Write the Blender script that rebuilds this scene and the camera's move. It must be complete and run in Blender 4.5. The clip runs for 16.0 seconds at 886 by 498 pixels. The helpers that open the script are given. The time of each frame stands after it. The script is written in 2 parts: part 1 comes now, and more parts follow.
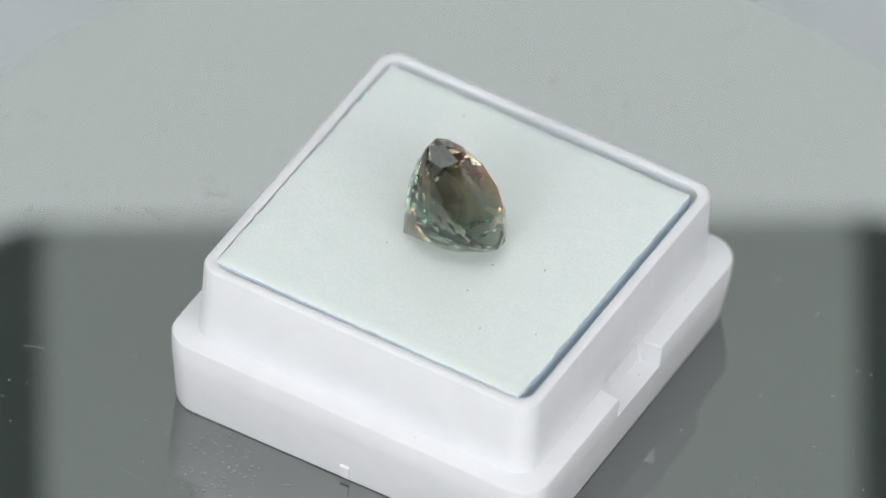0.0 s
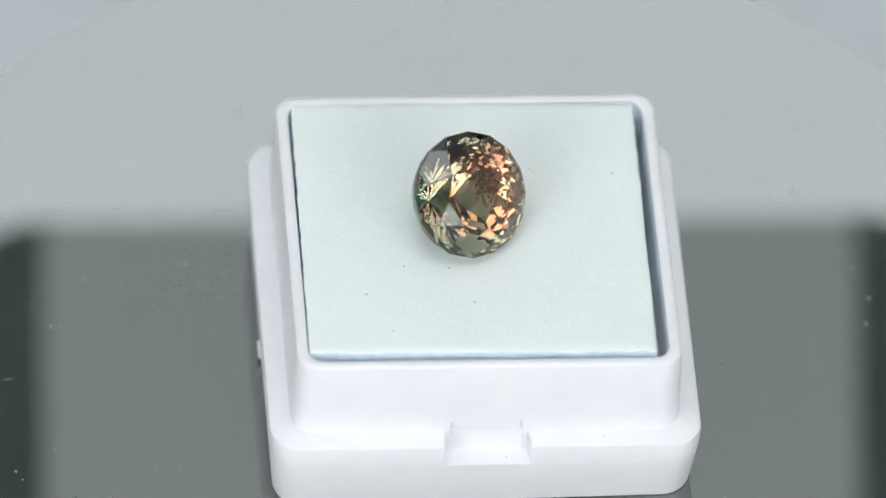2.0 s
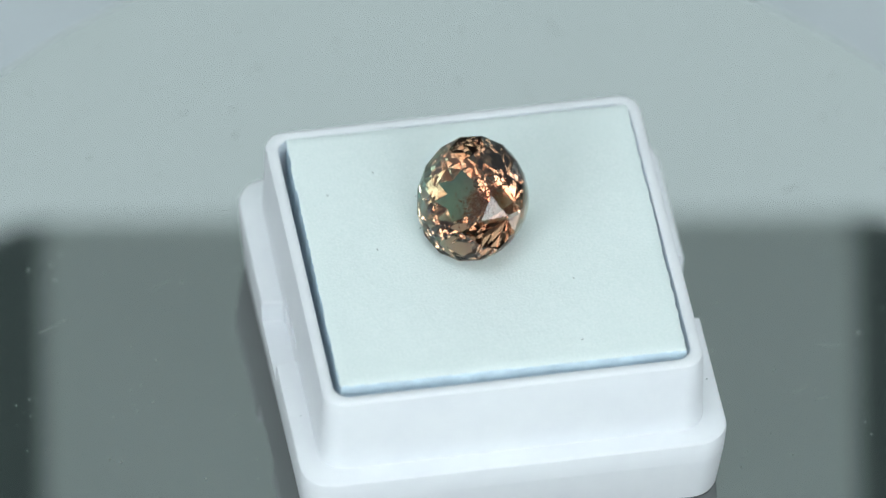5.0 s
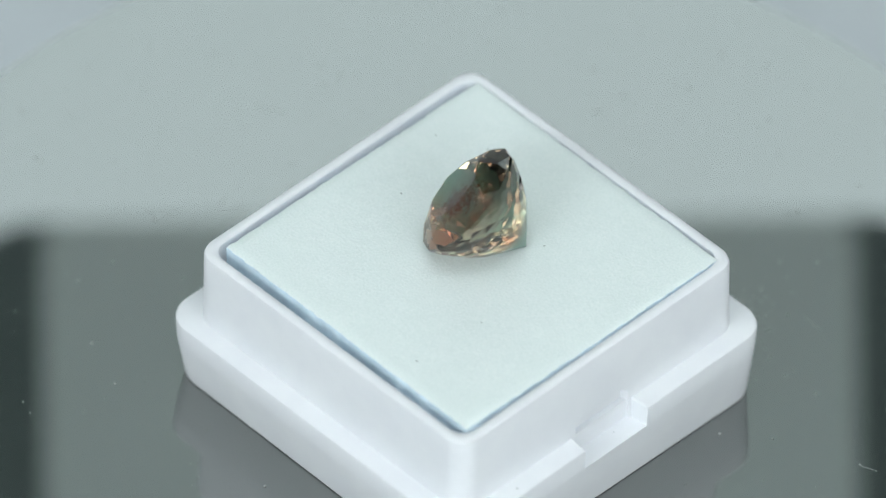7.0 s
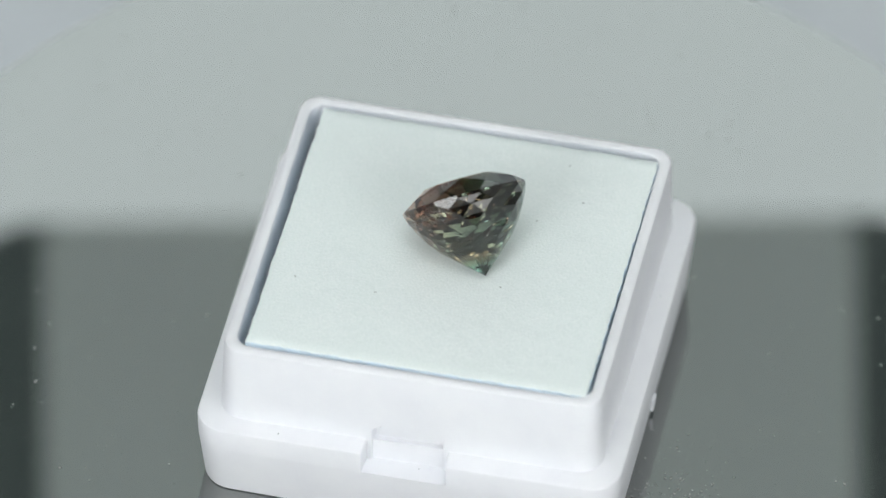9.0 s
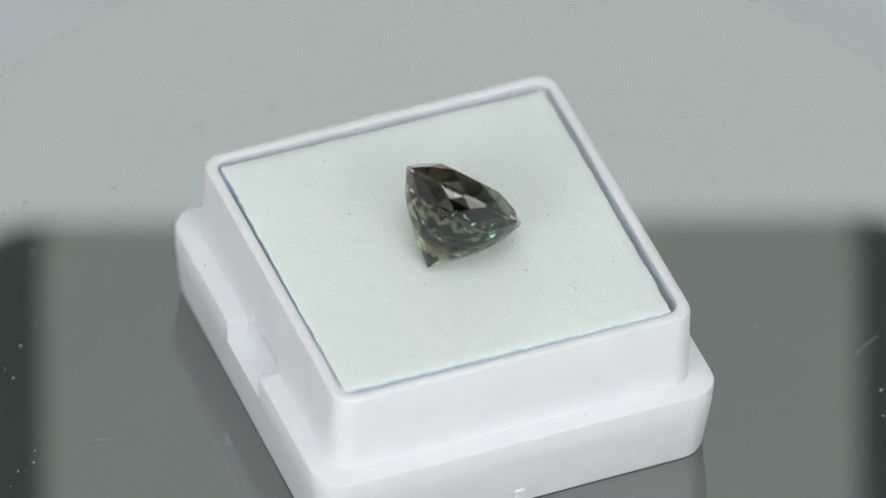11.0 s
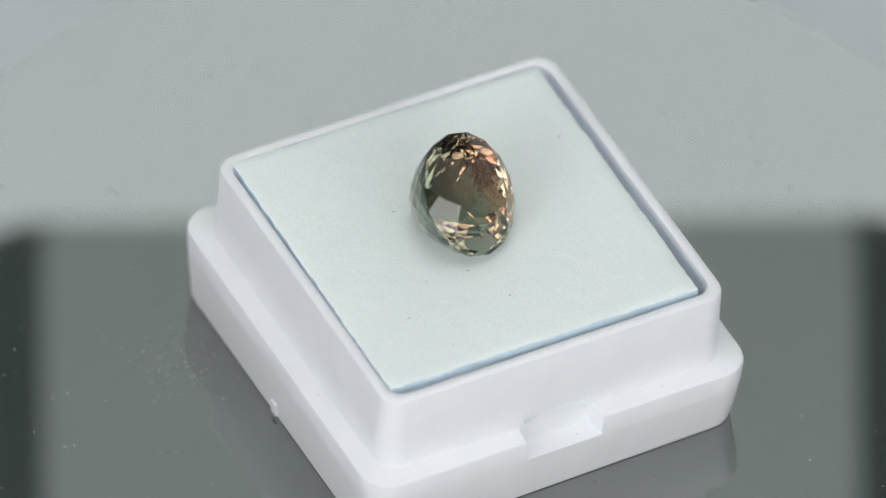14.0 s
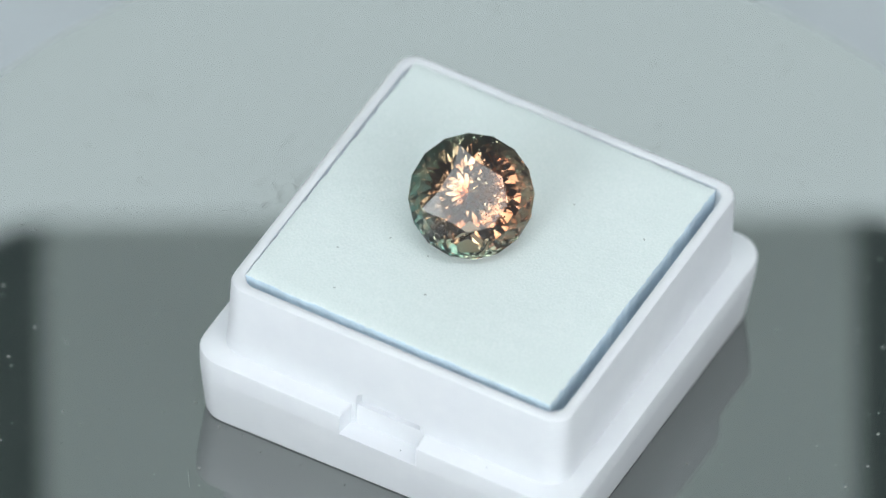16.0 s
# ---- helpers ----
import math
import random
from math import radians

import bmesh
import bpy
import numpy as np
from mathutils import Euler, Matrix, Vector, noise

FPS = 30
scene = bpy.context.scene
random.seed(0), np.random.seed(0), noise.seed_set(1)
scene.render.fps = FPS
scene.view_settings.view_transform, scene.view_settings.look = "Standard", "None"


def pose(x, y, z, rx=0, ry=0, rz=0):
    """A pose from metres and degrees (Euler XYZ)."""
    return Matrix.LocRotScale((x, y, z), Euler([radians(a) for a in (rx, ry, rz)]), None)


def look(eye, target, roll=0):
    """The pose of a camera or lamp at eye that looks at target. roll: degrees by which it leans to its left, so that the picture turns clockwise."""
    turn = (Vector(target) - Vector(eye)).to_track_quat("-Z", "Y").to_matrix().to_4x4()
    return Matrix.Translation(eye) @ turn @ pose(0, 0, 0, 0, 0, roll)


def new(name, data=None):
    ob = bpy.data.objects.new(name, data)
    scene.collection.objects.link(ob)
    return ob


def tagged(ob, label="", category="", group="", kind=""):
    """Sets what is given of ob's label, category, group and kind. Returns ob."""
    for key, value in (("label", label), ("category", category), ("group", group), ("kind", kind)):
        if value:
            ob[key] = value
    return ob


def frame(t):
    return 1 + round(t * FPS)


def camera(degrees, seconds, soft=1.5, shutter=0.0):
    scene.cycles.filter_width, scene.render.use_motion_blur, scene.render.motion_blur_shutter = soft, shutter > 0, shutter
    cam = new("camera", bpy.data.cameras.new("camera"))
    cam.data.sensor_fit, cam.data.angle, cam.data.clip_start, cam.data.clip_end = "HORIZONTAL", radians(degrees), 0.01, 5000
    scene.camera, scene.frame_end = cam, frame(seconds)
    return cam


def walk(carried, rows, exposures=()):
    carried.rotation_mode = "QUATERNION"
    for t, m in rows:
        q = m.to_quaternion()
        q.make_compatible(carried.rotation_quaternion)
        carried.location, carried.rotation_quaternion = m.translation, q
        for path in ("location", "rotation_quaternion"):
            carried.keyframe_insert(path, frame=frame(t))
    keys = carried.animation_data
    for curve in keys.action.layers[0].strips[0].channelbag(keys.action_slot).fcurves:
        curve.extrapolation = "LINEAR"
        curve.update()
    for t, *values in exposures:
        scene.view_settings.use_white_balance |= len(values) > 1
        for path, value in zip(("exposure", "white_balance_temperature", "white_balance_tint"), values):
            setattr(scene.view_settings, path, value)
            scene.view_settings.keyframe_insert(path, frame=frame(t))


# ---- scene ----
SECONDS = 16.0
SPIN = -360.0 / 12.845          # degrees a second, clockwise from above
cam = camera(3.6458, SECONDS, soft=1.5)
EYE = (0.0, -0.76721, 0.77026)
VIEW = pose(*EYE, 45.3624, 0, 0.1278) @ pose(0, 0, 0, 0, 0, 2.4568)
cam.data.dof.use_dof = True
cam.data.dof.focus_distance = 1.076
cam.data.dof.aperture_fstop = 21.0
walk(cam, [(0.0, VIEW), (SECONDS, VIEW)],
     exposures=[(0.0, -0.07, 6580, 9), (1.0, -0.11, 6580, 9), (2.0, 0.05, 6400, 8), (3.0, 0.0, 6150, 4), (4.2, -0.10, 6000, 0),
                (6.3, 0.06, 6050, 0), (7.4, -0.09, 6230, 3), (8.0, -0.06, 6350, 5), (9.0, -0.05, 6450, 7), (12.0, -0.17, 6600, 7), (13.0, -0.04, 6570, 8),
                (14.0, -0.14, 6520, 8), (14.5, -0.02, 6480, 8), (15.0, 0.03, 6400, 7), (16.0, -0.02, 6150, 4)])

# ---- world: a dim neutral room; added glowing walls and the lamps give the light ----
world = bpy.data.worlds.new("studio")
world.use_nodes = True
world.node_tree.nodes["Background"].inputs[0].default_value = (0.9, 0.95, 1.0, 1)
world.node_tree.nodes["Background"].inputs[1].default_value = 0.3
scene.world = world

CM = 0.01
FOAM_Z = 1.335                  # cm above the box's foot


# ---- small helpers ----
def part(name, bm, material, parent=None, label="", smooth=False):
    me = bpy.data.meshes.new(name)
    bm.normal_update()
    bm.to_mesh(me)
    bm.free()
    me.materials.append(material)
    if smooth:
        for poly in me.polygons:
            poly.use_smooth = True
    ob = new(name, me)
    if parent is not None:
        ob.parent = parent
    if label:
        tagged(ob, label)
    return ob


def loop_stack(bm, loops, cap_first=False, cap_last=False):
    """Skin closed loops of points, given in cm, one above the other."""
    rings = [[bm.verts.new(Vector(q) * CM) for q in ring] for ring in loops]
    n = len(rings[0])
    for a, b in zip(rings, rings[1:]):
        for i in range(n):
            j = (i + 1) % n
            bm.faces.new((a[i], a[j], b[j], b[i]))
    if cap_first:
        bm.faces.new(rings[0][::-1])
    if cap_last:
        bm.faces.new(rings[-1])
    return rings


def auto_smooth(ob, degrees=35):
    me = ob.data
    for poly in me.polygons:
        poly.use_smooth = True
    me.set_sharp_from_angle(angle=radians(degrees))
    return ob


def box_bm(bm, sx, sy, sz, m=Matrix.Identity(4), bevel=0.0):
    made = bmesh.ops.create_cube(bm, size=1.0, matrix=m @ Matrix.Diagonal((sx, sy, sz, 1)))
    if bevel:
        edges = list({e for v in made["verts"] for e in v.link_edges})
        bmesh.ops.bevel(bm, geom=edges, offset=bevel, segments=2, affect="EDGES")


# ---- materials ----
def material(name):
    m = bpy.data.materials.new(name)
    m.use_nodes = True
    nt = m.node_tree
    return m, nt, nt.nodes["Principled BSDF"]


def noise_node(nt, scale, detail=4.0, rough=0.55, coord="Object"):
    co = nt.nodes.new("ShaderNodeTexCoord")
    n = nt.nodes.new("ShaderNodeTexNoise")
    n.inputs["Scale"].default_value = scale
    n.inputs["Detail"].default_value = detail
    n.inputs["Roughness"].default_value = rough
    nt.links.new(co.outputs[coord], n.inputs["Vector"])
    return n


def ramp(nt, fac, stops):
    r = nt.nodes.new("ShaderNodeValToRGB")
    els = r.color_ramp.elements
    while len(els) < len(stops):
        els.new(0.5)
    for e, (pos, col) in zip(els, stops):
        e.position, e.color = pos, (*col, 1)
    nt.links.new(fac, r.inputs[0])
    return r.outputs[0]


def bump(nt, bsdf, height, strength, distance):
    b = nt.nodes.new("ShaderNodeBump")
    b.inputs["Strength"].default_value = strength
    b.inputs["Distance"].default_value = distance
    nt.links.new(height, b.inputs["Height"])
    nt.links.new(b.outputs[0], bsdf.inputs["Normal"])


def white_plastic():
    m, nt, b = material("white_plastic")
    n = noise_node(nt, 300, 5)
    nt.links.new(ramp(nt, n.outputs["Fac"], [(0.3, (0.785, 0.80, 0.84)), (0.7, (0.825, 0.84, 0.87))]), b.inputs["Base Color"])
    b.inputs["Roughness"].default_value = 0.38
    b.inputs["IOR"].default_value = 1.46
    fine = noise_node(nt, 2500, 3)
    bump(nt, b, fine.outputs["Fac"], 0.06, 0.0001)
    return m


def foam_material():
    m, nt, b = material("white_foam")
    broad = noise_node(nt, 220, 5)
    cells = noise_node(nt, 5200, 2, 0.6)
    blend = nt.nodes.new("ShaderNodeMath")
    blend.operation = "MULTIPLY_ADD"
    blend.inputs[1].default_value = 0.75
    nt.links.new(cells.outputs["Fac"], blend.inputs[0])
    half = nt.nodes.new("ShaderNodeMath")
    half.operation = "MULTIPLY"
    half.inputs[1].default_value = 0.25
    nt.links.new(broad.outputs["Fac"], half.inputs[0])
    nt.links.new(half.outputs[0], blend.inputs[2])
    nt.links.new(ramp(nt, blend.outputs[0], [(0.30, (0.755, 0.835, 0.825)), (0.52, (0.80, 0.875, 0.87)), (0.74, (0.855, 0.915, 0.905))]), b.inputs["Base Color"])
    b.inputs["Roughness"].default_value = 0.95
    b.inputs["Specular IOR Level"].default_value = 0.15
    bump(nt, b, cells.outputs["Fac"], 0.42, 0.0001)
    return m


def disc_material():
    m, nt, b = material("dark_gloss_acrylic")
    n = noise_node(nt, 60, 6)
    nt.links.new(ramp(nt, n.outputs["Fac"], [(0.3, (0.025, 0.035, 0.031)), (0.7, (0.034, 0.045, 0.040))]), b.inputs["Base Color"])
    r = noise_node(nt, 140, 5)
    mr = nt.nodes.new("ShaderNodeMapRange")
    mr.inputs["To Min"].default_value, mr.inputs["To Max"].default_value = 0.015, 0.03
    nt.links.new(r.outputs["Fac"], mr.inputs["Value"])
    nt.links.new(mr.outputs[0], b.inputs["Roughness"])
    b.inputs["IOR"].default_value = 3.25
    return m


def plain(name, colour, rough=0.6, metal=0.0, grain=120.0, spread=0.08):
    m, nt, b = material(name)
    n = noise_node(nt, grain, 5)
    lo = tuple(c * (1 - spread) for c in colour)
    hi = tuple(min(1, c * (1 + spread)) for c in colour)
    nt.links.new(ramp(nt, n.outputs["Fac"], [(0.3, lo), (0.7, hi)]), b.inputs["Base Color"])
    b.inputs["Roughness"].default_value = rough
    b.inputs["Metallic"].default_value = metal
    return m


def glowing(name, colour, strength):
    m, nt, b = material(name)
    b.inputs["Base Color"].default_value = (0.45, 0.45, 0.45, 1)
    b.inputs["Emission Color"].default_value = (*colour, 1)
    b.inputs["Emission Strength"].default_value = strength
    return m


def gem_material():
    """Clear zoned feldspar: a copper-red heart that passes through straw to green towards the girdle."""
    m, nt, b = material("zoned_gemstone")
    co = nt.nodes.new("ShaderNodeTexCoord")
    wobble = noise_node(nt, 260, 2)
    grad = nt.nodes.new("ShaderNodeMapRange")
    grad.inputs["From Min"].default_value, grad.inputs["From Max"].default_value = -0.0010, 0.0080
    lean = nt.nodes.new("ShaderNodeVectorMath")
    lean.operation = "DOT_PRODUCT"
    lean.inputs[1].default_value = (-0.05, 0.60, 0.60)
    nt.links.new(co.outputs["Object"], lean.inputs[0])
    nt.links.new(lean.outputs["Value"], grad.inputs["Value"])
    mix = nt.nodes.new("ShaderNodeMath")
    mix.operation = "MULTIPLY_ADD"
    mix.inputs[1].default_value = 0.35
    nt.links.new(wobble.outputs["Fac"], mix.inputs[0])
    nt.links.new(grad.outputs[0], mix.inputs[2])
    col = ramp(nt, mix.outputs[0], [(0.24, (0.13, 0.40, 0.36)), (0.46, (0.26, 0.43, 0.33)), (0.68, (0.50, 0.46, 0.29)), (0.84, (0.68, 0.38, 0.22)), (1.0, (0.76, 0.25, 0.14))])
    # the tint is scaled from dark at the -x end of the stone to bright at +x
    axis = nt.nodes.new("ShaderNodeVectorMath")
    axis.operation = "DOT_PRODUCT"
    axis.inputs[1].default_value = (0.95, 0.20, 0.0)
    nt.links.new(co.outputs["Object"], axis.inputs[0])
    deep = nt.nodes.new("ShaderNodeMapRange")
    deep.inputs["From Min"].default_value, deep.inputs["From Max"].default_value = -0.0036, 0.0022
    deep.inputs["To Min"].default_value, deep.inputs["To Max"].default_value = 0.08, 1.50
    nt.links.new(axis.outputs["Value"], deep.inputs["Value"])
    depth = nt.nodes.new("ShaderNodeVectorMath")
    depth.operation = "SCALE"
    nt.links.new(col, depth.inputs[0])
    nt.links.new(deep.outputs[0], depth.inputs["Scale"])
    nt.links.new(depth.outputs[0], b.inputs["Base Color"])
    b.inputs["Transmission Weight"].default_value = 1.0
    b.inputs["Roughness"].default_value = 0.0
    b.inputs["IOR"].default_value = 1.70
    return m


def zone_material(name, colour):
    m = bpy.data.materials.new(name)
    m.use_nodes = True
    nt = m.node_tree
    nt.nodes.remove(nt.nodes["Principled BSDF"])
    t = nt.nodes.new("ShaderNodeBsdfTransparent")
    t.inputs[0].default_value = (*colour, 1)
    nt.links.new(t.outputs[0], nt.nodes["Material Output"].inputs[0])
    return m


WHITE = white_plastic()
FOAM = foam_material()
DISC = disc_material()
GEM = gem_material()
RED_ZONE = zone_material("copper_red_zone", (0.995, 0.90, 0.855))
COPPER = plain("copper_flakes", (0.26, 0.13, 0.06), 0.45, 0.5)
TABLE = plain("white_laminate", (0.56, 0.595, 0.63), 0.45, grain=30, spread=0.03)
# weak glow added as ambient fill on the unseen side walls and ceiling
AMBIENT_FILL = glowing("ambient_fill", (1.0, 0.995, 1.0), 0.255)
SOFT = glowing("softbox_diffuser", (1.0, 0.995, 1.0), 5.9)
SOFT_DIM = glowing("half_power_diffuser", (1.0, 0.985, 0.98), 3.5)
SOFT_TOP = glowing("added_top_diffuser", (1.0, 0.995, 0.975), 3.15)
SOFT_BACK = glowing("cool_diffuser", (0.905, 1.0, 0.995), 1.34)
DIM = glowing("dim_diffuser", (0.80, 1.0, 0.89), 0.285)
DARKWALL = plain("dark_cloth", (0.06, 0.06, 0.065), 0.9, grain=20)
BLACK = plain("black_plastic", (0.025, 0.027, 0.028), 0.5)
HOUSING = plain("dark_grey_plastic", (0.085, 0.10, 0.10), 0.6)
DUST = plain("pale_dust", (0.30, 0.31, 0.30), 0.9)
FIBRE = plain("grey_fibre", (0.30, 0.34, 0.34), 0.8)
# the white foam's cut sides, the gap's bluish shade put into their colour
FOAM_CUT = plain("foam_side_blue_cast", (0.70, 0.83, 0.94), 0.95, grain=900)
RUBBER = plain("grey_plastic", (0.35, 0.36, 0.37), 0.5)


# ---- setting: table, and an unseen surround added for fill light ----
def slab(name, sx, sy, sz, m, mat, label, category):
    bm = bmesh.new()
    box_bm(bm, sx, sy, sz, m)
    return tagged(part(name, bm, mat, None), label, category, kind="structure")


TABLE_Z = -0.016
slab("floor", 2.4, 2.4, 0.03, pose(0, 0, TABLE_Z - 0.015), TABLE, "smooth white laminate table top under the turntable", "table top")
# unseen walls, added: north and south dark, east and west glowing as fill
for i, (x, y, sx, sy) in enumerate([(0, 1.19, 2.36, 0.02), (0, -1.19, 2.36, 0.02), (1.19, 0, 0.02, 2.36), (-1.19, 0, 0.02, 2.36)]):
    slab("wall_%s" % ("north", "south", "east", "west")[i], sx, sy, 1.8, pose(x, y, TABLE_Z + 0.9), DARKWALL if i < 2 else AMBIENT_FILL,
         "unseen dark grey cloth wall behind the camera and the lamps" if i < 2 else "glowing white wall added out of view for fill light", "tent wall")
slab("ceiling", 2.4, 2.4, 0.02, pose(0, 0, TABLE_Z + 1.81), AMBIENT_FILL, "glowing white ceiling added out of view for fill light", "tent ceiling")


# ---- studio lamps ----
def softbox(m, w, h, label, mat=SOFT, hung=False):
    """A softbox whose front looks along its own -z axis, on a pole from the table or hung from the ceiling."""
    top = new("softbox")
    top.matrix_world = m
    bm = bmesh.new()
    box_bm(bm, w, h, 0.004)
    part("diffuser", bm, mat, top, "glowing white diffuser cloth")
    bm = bmesh.new()
    t = 0.006
    for sx, sy, x, y in [(w + 2 * t, t, 0, h / 2 + t / 2), (w + 2 * t, t, 0, -h / 2 - t / 2), (t, h, w / 2 + t / 2, 0), (t, h, -w / 2 - t / 2, 0)]:
        box_bm(bm, sx, sy, 0.012, pose(x, y, 0.002))
    part("rim", bm, BLACK, top)
    bm = bmesh.new()
    bmesh.ops.create_cone(bm, segments=4, radius1=0.7 * min(w, h), radius2=0.03, depth=0.06, matrix=pose(0, 0, 0.037, 0, 0, 45), cap_ends=True)
    part("shell", bm, BLACK, top)
    # a straight pole to the table top or the ceiling
    head = m @ Vector((0, 0, 0.05))
    z0, z1 = (head.z, TABLE_Z + 1.80) if hung else (TABLE_Z, head.z)
    bm = bmesh.new()
    bmesh.ops.create_cone(bm, segments=16, radius1=0.006, radius2=0.006, depth=z1 - z0, cap_ends=True,
                          matrix=m.inverted() @ Matrix.Translation((head.x, head.y, (z0 + z1) / 2)))
    part("pole", bm, BLACK, top)
    bm = bmesh.new()
    bmesh.ops.create_cone(bm, segments=24, radius1=0.04, radius2=0.035, depth=0.008, cap_ends=True,
                          matrix=m.inverted() @ Matrix.Translation((head.x, head.y, z1 - 0.004 if hung else z0 + 0.004)))
    part("foot", bm, BLACK, top)
    return tagged(top, label, "softbox", "studio softboxes")


def around(azimuth, elevation, distance):
    a, e = radians(azimuth), radians(elevation)
    return (distance * math.cos(e) * math.cos(a), distance * math.cos(e) * math.sin(a), distance * math.sin(e))


softbox(look(around(90, 41, 0.62), (0, 0, 0)), 0.46, 0.42, "black softbox with a glowing white front behind the turntable", SOFT_BACK)
softbox(look(around(-122, 25, 0.62), (0, 0, 0)), 0.27, 0.35, "black softbox with a glowing white front on a pole")
softbox(look(around(-59, 27, 0.62), (0, 0, 0)), 0.42, 0.35, "black softbox with a glowing white front on a pole", SOFT_DIM)


# unseen overhead softbox, added to light the tops more than the sides
softbox(look((0, -0.22, 0.88), (0, 0, 0)), 0.50, 0.40, "black softbox with a glowing white front, added out of view for top light", SOFT_TOP, True)


def hanging_lamp():
    """A small lamp head whose lower edge is at its origin; it looks down at the turntable."""
    top = new("hanging_lamp")
    m = look((-0.0014, 0.1016, 0.0840), (-0.0013, 0.0160, 0), 3.0)
    top.matrix_world = m

    def plate(x0, x1, y1, r, z0, z1):
        bm = bmesh.new()
        pts = []
        for cx, cy, a0 in ((x1 - r, y1 - r, 0), (x0 + r, y1 - r, 90), (x0 + r, r, 180), (x1 - r, r, 270)):
            for i in range(9):
                a = radians(a0 + 90 * i / 8)
                pts.append((cx + r * math.cos(a), cy + r * math.sin(a)))
        lo = [bm.verts.new((x, y, z0)) for x, y in pts]
        hi = [bm.verts.new((x, y, z1)) for x, y in pts]
        k = len(pts)
        for i in range(k):
            bm.faces.new((lo[i], lo[(i + 1) % k], hi[(i + 1) % k], hi[i]))
        bm.faces.new(lo[::-1])
        bm.faces.new(hi)
        return bm

    part("housing", plate(-0.0425, 0.0427, 0.075, 0.0058, 0.0, 0.012), HOUSING, top)
    part("panel", plate(-0.0355, 0.0357, 0.074, 0.002, -0.002, 0.0), DIM, top, "dim grey-green diffuser panel")
    p0 = m @ Vector((0, 0.04, 0.012))
    rise = TABLE_Z + 1.80 - p0.z
    bm = bmesh.new()
    bmesh.ops.create_cone(bm, segments=12, radius1=0.004, radius2=0.004, depth=rise, cap_ends=True,
                          matrix=m.inverted() @ Matrix.Translation((p0.x, p0.y, p0.z + rise / 2)))
    part("rod", bm, BLACK, top)
    return tagged(top, "small black lamp head with a dim panel hanging from a rod", "lamp")


hanging_lamp()


# ---- turntable ----
def turntable():
    top = new("turntable")
    bm = bmesh.new()
    R0 = 4.88
    ring = lambda r, z: [(r * math.cos(2 * math.pi * i / 160), r * math.sin(2 * math.pi * i / 160), z) for i in range(160)]
    loop_stack(bm, [ring(R0 - 0.2, -0.9), ring(R0 - 0.02, -0.75), ring(R0, -0.10), ring(R0 - 0.03, -0.021), ring(R0 - 0.15, 0.0), ring(R0 - 0.152, 0.0)], True, True)
    auto_smooth(part("platter", bm, DISC, top, "dark glossy round platter"), 12)
    bm = bmesh.new()
    loop_stack(bm, [ring(4.4, -1.6), ring(4.4, -0.88)], True, True)
    auto_smooth(part("base", bm, RUBBER, top))
    # dust and short scratches on the platter
    rnd = random.Random(4)
    bm = bmesh.new()
    for k in range(1000):
        a, r = rnd.uniform(0, 2 * math.pi), 4.7 * math.sqrt(rnd.uniform(0.1, 1))
        if k % 3 == 0:          # drifts along the foot of the box
            x, y = rnd.gauss(-1.8, 0.3), rnd.gauss(-1.1, 0.35)
            a, r = math.atan2(y, x), math.hypot(x, y)
        s = rnd.choice((0.004, 0.005, 0.005, 0.006, 0.008, 0.011)) * rnd.uniform(0.6, 1.2)
        bmesh.ops.create_icosphere(bm, subdivisions=1, radius=s * CM,
                                   matrix=pose(r * math.cos(a) * CM, r * math.sin(a) * CM, 0.3 * s * CM, 0, 0, rnd.uniform(0, 360)) @ Matrix.Diagonal((1.3, 0.9, 0.6, 1)))
    ob = part("dust", bm, DUST, top, "pale specks of dust")
    tagged(ob, kind="stuff")
    for k in range(14):
        a, r = rnd.uniform(0, 2 * math.pi), rnd.uniform(2.4, 4.6)
        bm = bmesh.new()
        box_bm(bm, rnd.uniform(0.06, 0.26) * CM, 0.0035 * CM, 0.002 * CM, pose(r * math.cos(a) * CM, r * math.sin(a) * CM, 0.0015 * CM, 0, 0, rnd.uniform(0, 180)))
        part("scratch", bm, DUST, top)
    return tagged(top, "dark glossy round turntable with dust on it", "turntable")


# ---- gem box: outlines in cm about the box's own centre ----
def outline(a, r, z, notch=None):
    """A rounded square of half side a. notch: (half width, depth) of a bite in the middle of the +x and -x sides."""
    pts = []
    for k in range(4):
        ang = k * math.pi / 2
        ca, sa = math.cos(ang), math.sin(ang)
        side = []
        if notch:
            w, d = notch
            if k % 2 == 0:
                side += [(a, -w), (a - d, -w + 0.02), (a - d, w - 0.02), (a, w)]
            else:
                side += [(a, -w), (a, -w + 0.02), (a, w - 0.02), (a, w)]
        else:
            side += [(a, -0.3), (a, -0.28), (a, 0.28), (a, 0.3)]
        for i in range(9):
            t = math.pi / 2 * i / 8
            side.append((a - r + r * math.cos(t), a - r + r * math.sin(t)))
        pts += [(x * ca - y * sa, x * sa + y * ca, z) for x, y in side]
    return pts


BOX_X, BOX_Y, BOX_TURN = -0.087, 0.1265, -28.02
LEDGE = 0.635                    # height of the ledge
NOTCH = 0.43                    # height of the notch's floor
RIM = 1.33


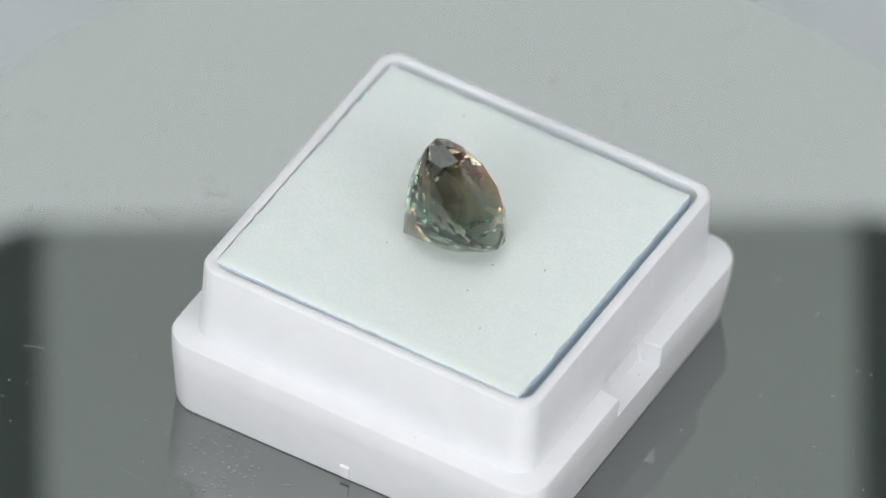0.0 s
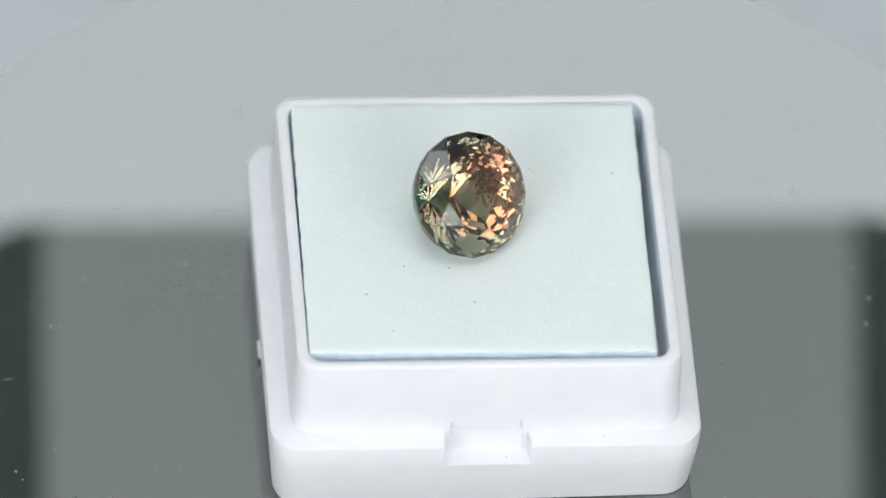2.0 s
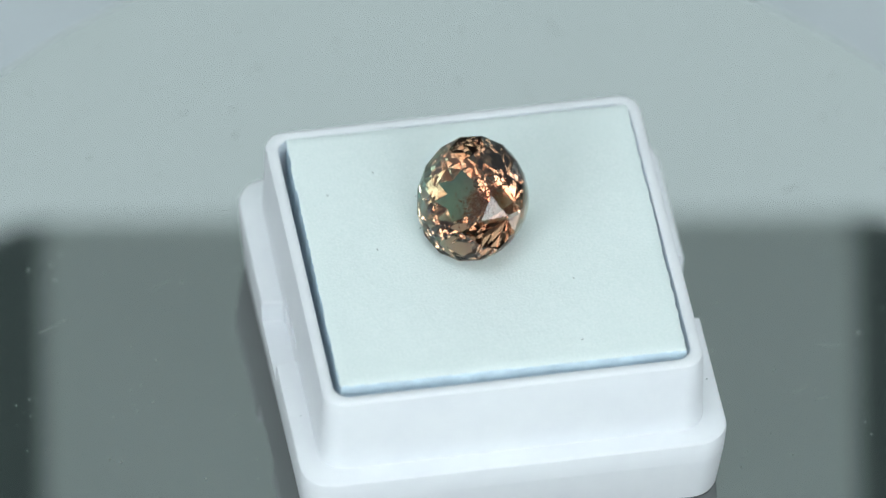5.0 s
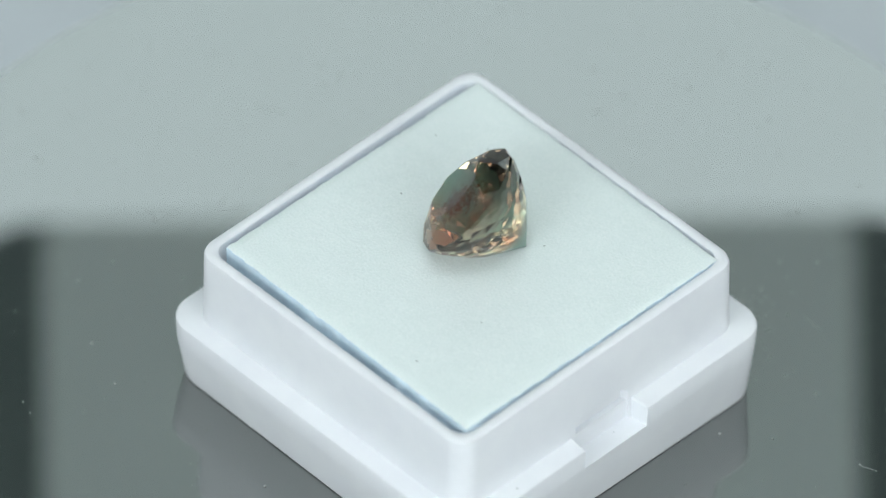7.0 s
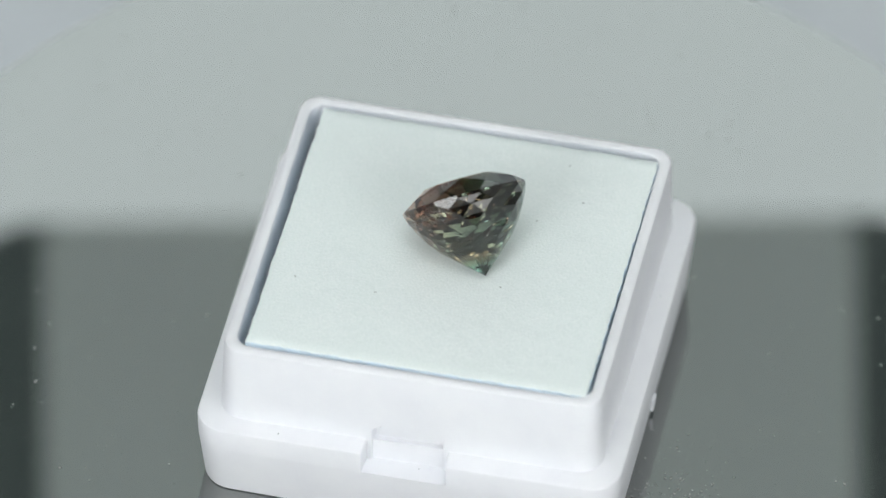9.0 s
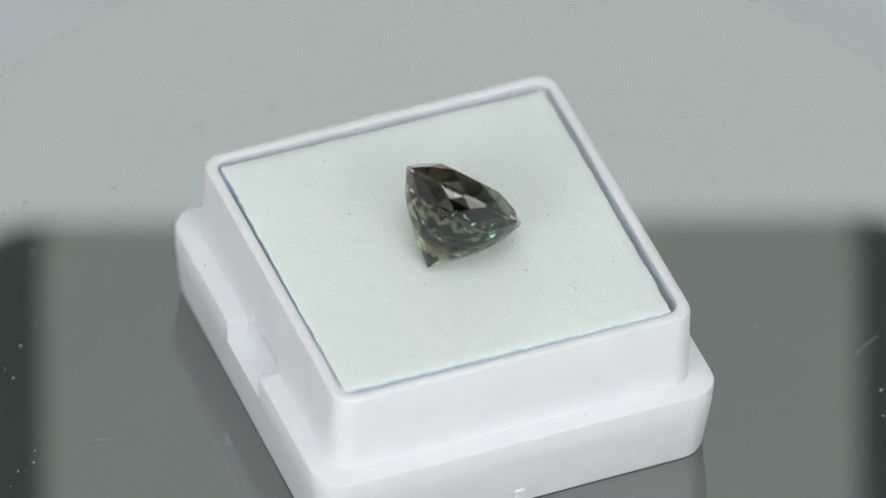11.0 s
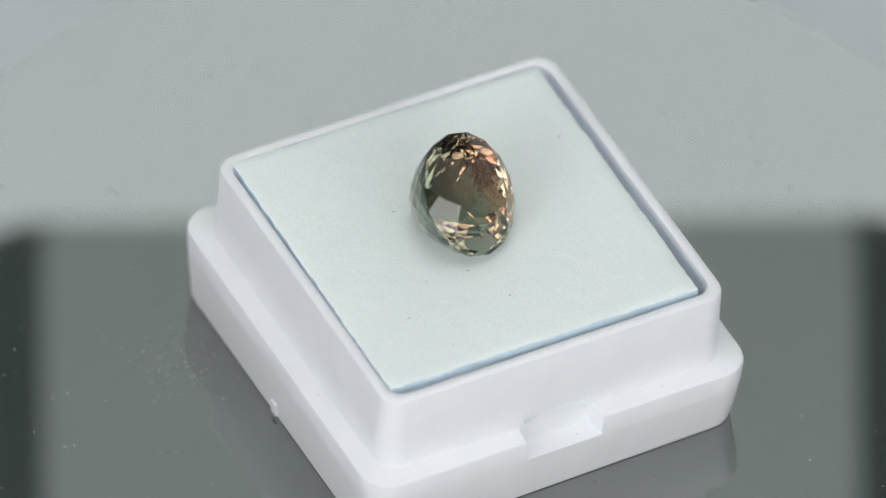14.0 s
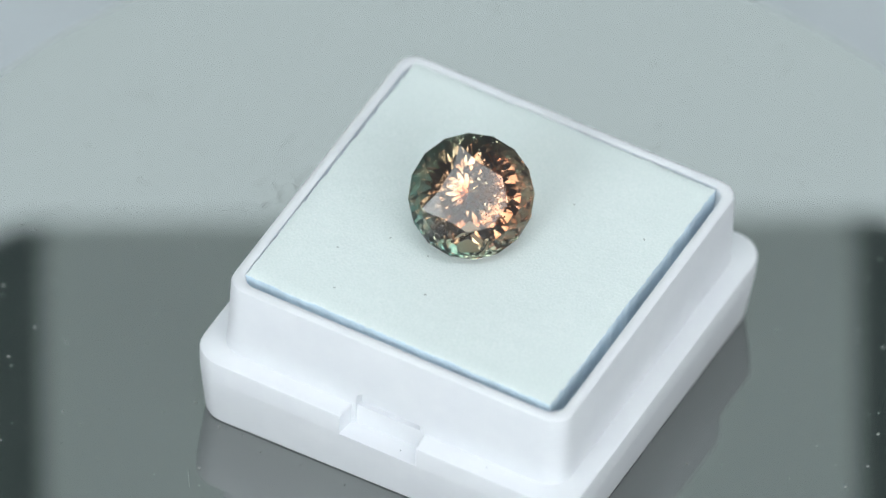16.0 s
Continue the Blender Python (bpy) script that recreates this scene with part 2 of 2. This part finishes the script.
def gem_box():
    top = new("gem_box")
    bm = bmesh.new()
    n = (0.335, 0.18)
    foot = lambda ring, h: [(x, y, h - 0.034 + 0.0137 * x + 0.0227 * y) for x, y, z in ring]
    loop_stack(bm, [foot(outline(1.596, 0.21, 0), -0.010), foot(outline(1.611, 0.225, 0), -0.002), foot(outline(1.620, 0.235, 0), 0.022), outline(1.665, 0.25, NOTCH)], True, True)
    loop_stack(bm, [outline(1.665, 0.25, NOTCH, n), outline(1.672, 0.25, LEDGE - 0.035, n), outline(1.664, 0.242, LEDGE - 0.012, n),
                    outline(1.64, 0.23, LEDGE, (0.345, 0.15)), outline(1.44, 0.2, LEDGE, (0.345, 0.0))], False, False)
    auto_smooth(part("base", bm, WHITE, top, "wide white plinth with a rounded ledge"), 40)
    bm = bmesh.new()
    z0 = NOTCH - 0.01
    loop_stack(bm, [outline(1.508, 0.20, z0, (0.285, 0.06)), outline(1.504, 0.2, LEDGE + 0.09, (0.28, 0.06)),
                    outline(1.503, 0.2, LEDGE + 0.115, (0.272, 0.06)), outline(1.502, 0.2, LEDGE + 0.132, (0.25, 0.055)),
                    outline(1.502, 0.2, LEDGE + 0.142, (0.23, 0.03)), outline(1.501, 0.2, LEDGE + 0.152, (0.22, 0.0)),
                    outline(1.486, 0.165, RIM - 0.04), outline(1.478, 0.16, RIM - 0.014), outline(1.456, 0.15, RIM),
                    outline(1.415, 0.15, RIM), outline(1.396, 0.13, RIM - 0.010), outline(1.388, 0.12, RIM - 0.04), outline(1.378, 0.11, 0.84)], False, True)
    auto_smooth(part("tray", bm, WHITE, top, "square tray with a thin rounded rim"), 40)
    bm = bmesh.new()
    box_bm(bm, 0.15 * CM, 0.09 * CM, 0.19 * CM, pose(0, -1.605 * CM, 0.025 * CM, 6), 0.035 * CM)
    part("nub", bm, WHITE, top, "small moulded nub")
    rnd = random.Random(8)
    for x, y, z in ((1.57, 0.9, LEDGE), (-1.60, 1.0, LEDGE), (-1.54, -0.10, NOTCH), (1.58, 0.16, NOTCH), (0.55, -1.57, LEDGE)):
        bm = bmesh.new()
        bmesh.ops.create_icosphere(bm, subdivisions=1, radius=rnd.uniform(0.004, 0.006) * CM, matrix=pose(x * CM, y * CM, (z + 0.003) * CM) @ Matrix.Diagonal((1.4, 1, 0.6, 1)))
        part("speck", bm, FIBRE, top, "dark speck of dirt")
    return tagged(top, "square white plastic gem box with stepped base, lid off", "gem box")


def foam_pad():
    n = 60
    bm = bmesh.new()
    rnd = random.Random(11)
    hx, hy, z0 = 1.350, 1.338, -0.48
    top = {}
    for i in range(n + 1):
        for j in range(n + 1):
            x, y = (2 * i / n - 1) * hx, (2 * j / n - 1) * hy
            edge = min(i, j, n - i, n - j)
            if edge == 1:
                x, y = [math.copysign(h - 0.014, c) if abs(c) > h * (1 - 3 / n) else c for c, h in ((x, hx), (y, hy))]
            dome = 0.022 * (1 - (x / hx) ** 2) * (1 - (y / hy) ** 2)
            z = dome + 0.006 * noise.noise(Vector((x * 1.5, y * 1.5, 3.0))) + 0.004 * noise.noise(Vector((x * 9, y * 9, 7.0)))
            if edge == 0:
                z -= 0.004 + rnd.uniform(0, 0.006)
                x += rnd.uniform(-0.007, 0.005)
                y += rnd.uniform(-0.007, 0.005)
            top[i, j] = bm.verts.new(Vector((x, y, z)) * CM)
    for i in range(n):
        for j in range(n):
            bm.faces.new((top[i, j], top[i + 1, j], top[i + 1, j + 1], top[i, j + 1]))
    rimv = [top[i, 0] for i in range(n)] + [top[n, j] for j in range(n)] + [top[i, n] for i in range(n, 0, -1)] + [top[0, j] for j in range(n, 0, -1)]
    cut = []
    low = [bm.verts.new((v.co.x + rnd.uniform(-0.003, 0.003) * CM, v.co.y + rnd.uniform(-0.003, 0.003) * CM, z0 * CM)) for v in rimv]
    m = len(rimv)
    for i in range(m):
        j = (i + 1) % m
        cut.append(bm.faces.new((rimv[j], rimv[i], low[i], low[j])))
    bm.faces.new(low)
    for face in cut:
        face.material_index = 1
    bmesh.ops.recalc_face_normals(bm, faces=bm.faces)
    ob = auto_smooth(part("foam_pad", bm, FOAM), 50)
    ob.data.materials.append(FOAM_CUT)
    return tagged(ob, "white foam pad with roughly cut edges in the box", "foam pad")


# ---- gemstone ----
def gemstone():
    """Round portrait cut, sixteen sides: culet at the origin, axis along +z, cm."""
    top = new("gemstone")
    bm = bmesh.new()

    def ring(count, r, z, shift=0.0):
        return [bm.verts.new(Vector((r * math.cos(2 * math.pi * (i + shift) / count), r * math.sin(2 * math.pi * (i + shift) / count), z)) * CM) for i in range(count)]

    culet = bm.verts.new((0, 0, 0))
    tiers = [ring(16, r, z, 0.5 * ((k + 1) % 2)) for k, (r, z) in enumerate(
        [(0.135, 0.116), (0.292, 0.262), (0.370, 0.362), (0.428, 0.462), (0.470, 0.545), (0.491, 0.605)])]
    d = tiers[-1]
    e = ring(16, 0.491, 0.632)
    f = ring(8, 0.415, 0.695, 0.25)
    g = ring(8, 0.275, 0.765, 0.75)
    for i in range(16):
        bm.faces.new((culet, tiers[0][(i + 1) % 16], tiers[0][i]))
        bm.faces.new((d[i], d[(i + 1) % 16], e[(i + 1) % 16], e[i]))
    for k, (lo, hi) in enumerate(zip(tiers, tiers[1:])):
        for i in range(16):
            j = (i + 1) % 16
            if k % 2 == 1:
                bm.faces.new((lo[i], lo[j], hi[i]))
                bm.faces.new((lo[j], hi[j], hi[i]))
            else:
                bm.faces.new((lo[i], lo[j], hi[j]))
                bm.faces.new((lo[i], hi[j], hi[i]))
    for i in range(8):
        j = (i + 1) % 8
        e0, e1, e2 = e[2 * i], e[2 * i + 1], e[(2 * i + 2) % 16]
        bm.faces.new((f[i], e0, e1))
        bm.faces.new((f[i], e1, g[i]))
        bm.faces.new((e1, e2, g[i]))
        bm.faces.new((e2, f[j], g[i]))
        bm.faces.new((f[i], g[i], g[i - 1]))
    bm.faces.new(g)
    bmesh.ops.recalc_face_normals(bm, faces=bm.faces)
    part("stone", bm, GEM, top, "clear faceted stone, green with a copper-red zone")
    # the red heart of the stone: soft-edged, two shells deep
    for k, f_ in enumerate((1.0, 0.6)):
        bm = bmesh.new()
        bmesh.ops.create_icosphere(bm, subdivisions=3, radius=1.0, matrix=pose(0.0, 0.02 * CM, 0.26 * CM, 12, -8, 20)
                                   @ Matrix.Diagonal((0.125 * f_ * CM, 0.135 * f_ * CM, 0.10 * f_ * CM, 1)))
        for v in bm.verts:
            v.co *= 1 + 0.14 * noise.noise(v.co * 700 + Vector((k * 3.0, 0, 0)))
        part("colour_zone", bm, RED_ZONE, top, "copper-red colour zone", True)
    rnd = random.Random(21)
    bm = bmesh.new()
    for _ in range(760):
        x, y = rnd.gauss(-0.05, 0.115), rnd.gauss(0.13, 0.065)
        z = 0.655 + rnd.gauss(0, 0.025)
        s = rnd.uniform(0.0036, 0.0095)
        bmesh.ops.create_circle(bm, cap_ends=True, segments=6, radius=s * CM,
                                matrix=pose(x * CM, y * CM, z * CM, rnd.uniform(-30, 30), rnd.uniform(-30, 30), 0))
    ob = part("inclusions", bm, COPPER, top, "swarm of tiny copper flakes")
    tagged(ob, kind="stuff")
    return tagged(top, "round faceted gemstone, green and copper red, lying tilted on foam", "gemstone")


GEM_TILT, GEM_AZ = 50.3, 6.0

table = turntable()
box = gem_box()
pad = foam_pad()
gem = gemstone()

TABLE_POSE = pose(0, 0, 0)
BOX_POSE = pose(BOX_X * CM, BOX_Y * CM, 0.046 * CM, 0, 0, BOX_TURN) @ pose(0, 0, 0, -1.302, 0.783)
PAD_POSE = BOX_POSE @ pose(-0.022 * CM, -0.035 * CM, FOAM_Z * CM, 0, 0, -0.5)
GEM_POSE = pose(-0.484 * CM, -0.020 * CM, 1.449 * CM) @ pose(0, 0, 0, 0, 0, GEM_AZ) @ pose(0, 0, 0, 0, GEM_TILT, 0)


def fibres():
    """Single dark fibres that lie on the foam, in its own space."""
    for x, y, ln, turn in FIBRES:
        z = 0.022 * (1 - (x / 1.352) ** 2) * (1 - (y / 1.35) ** 2) + 0.006
        bm = bmesh.new()
        for k in range(3):
            box_bm(bm, ln * 0.4 * CM, 0.006 * CM, 0.004 * CM, pose(x * CM, y * CM, z * CM, 0, 0, turn) @ pose(ln * 0.33 * (k - 1) * CM, 0.004 * k * CM, 0, 0, 0, 22 * (k - 1)))
        part("fibre", bm, FIBRE, pad, "short dark fibre")


FIBRES = [(0.47, -0.22, 0.017, 20), (0.84, -0.04, 0.018, 70), (0.45, -0.56, 0.013, 120), (0.74, -0.87, 0.013, 40),
          (-0.57, 1.12, 0.018, 10), (-0.61, 0.48, 0.012, 60), (1.13, -0.68, 0.013, 85), (-0.34, -0.45, 0.013, 30)]
fibres()


def motions():
    for ob, m in ((table, TABLE_POSE), (box, BOX_POSE), (pad, PAD_POSE), (gem, GEM_POSE)):
        walk(ob, [(k * 0.5, pose(0, 0, 0, 0, 0, SPIN * k * 0.5) @ m) for k in range(33)])


motions()
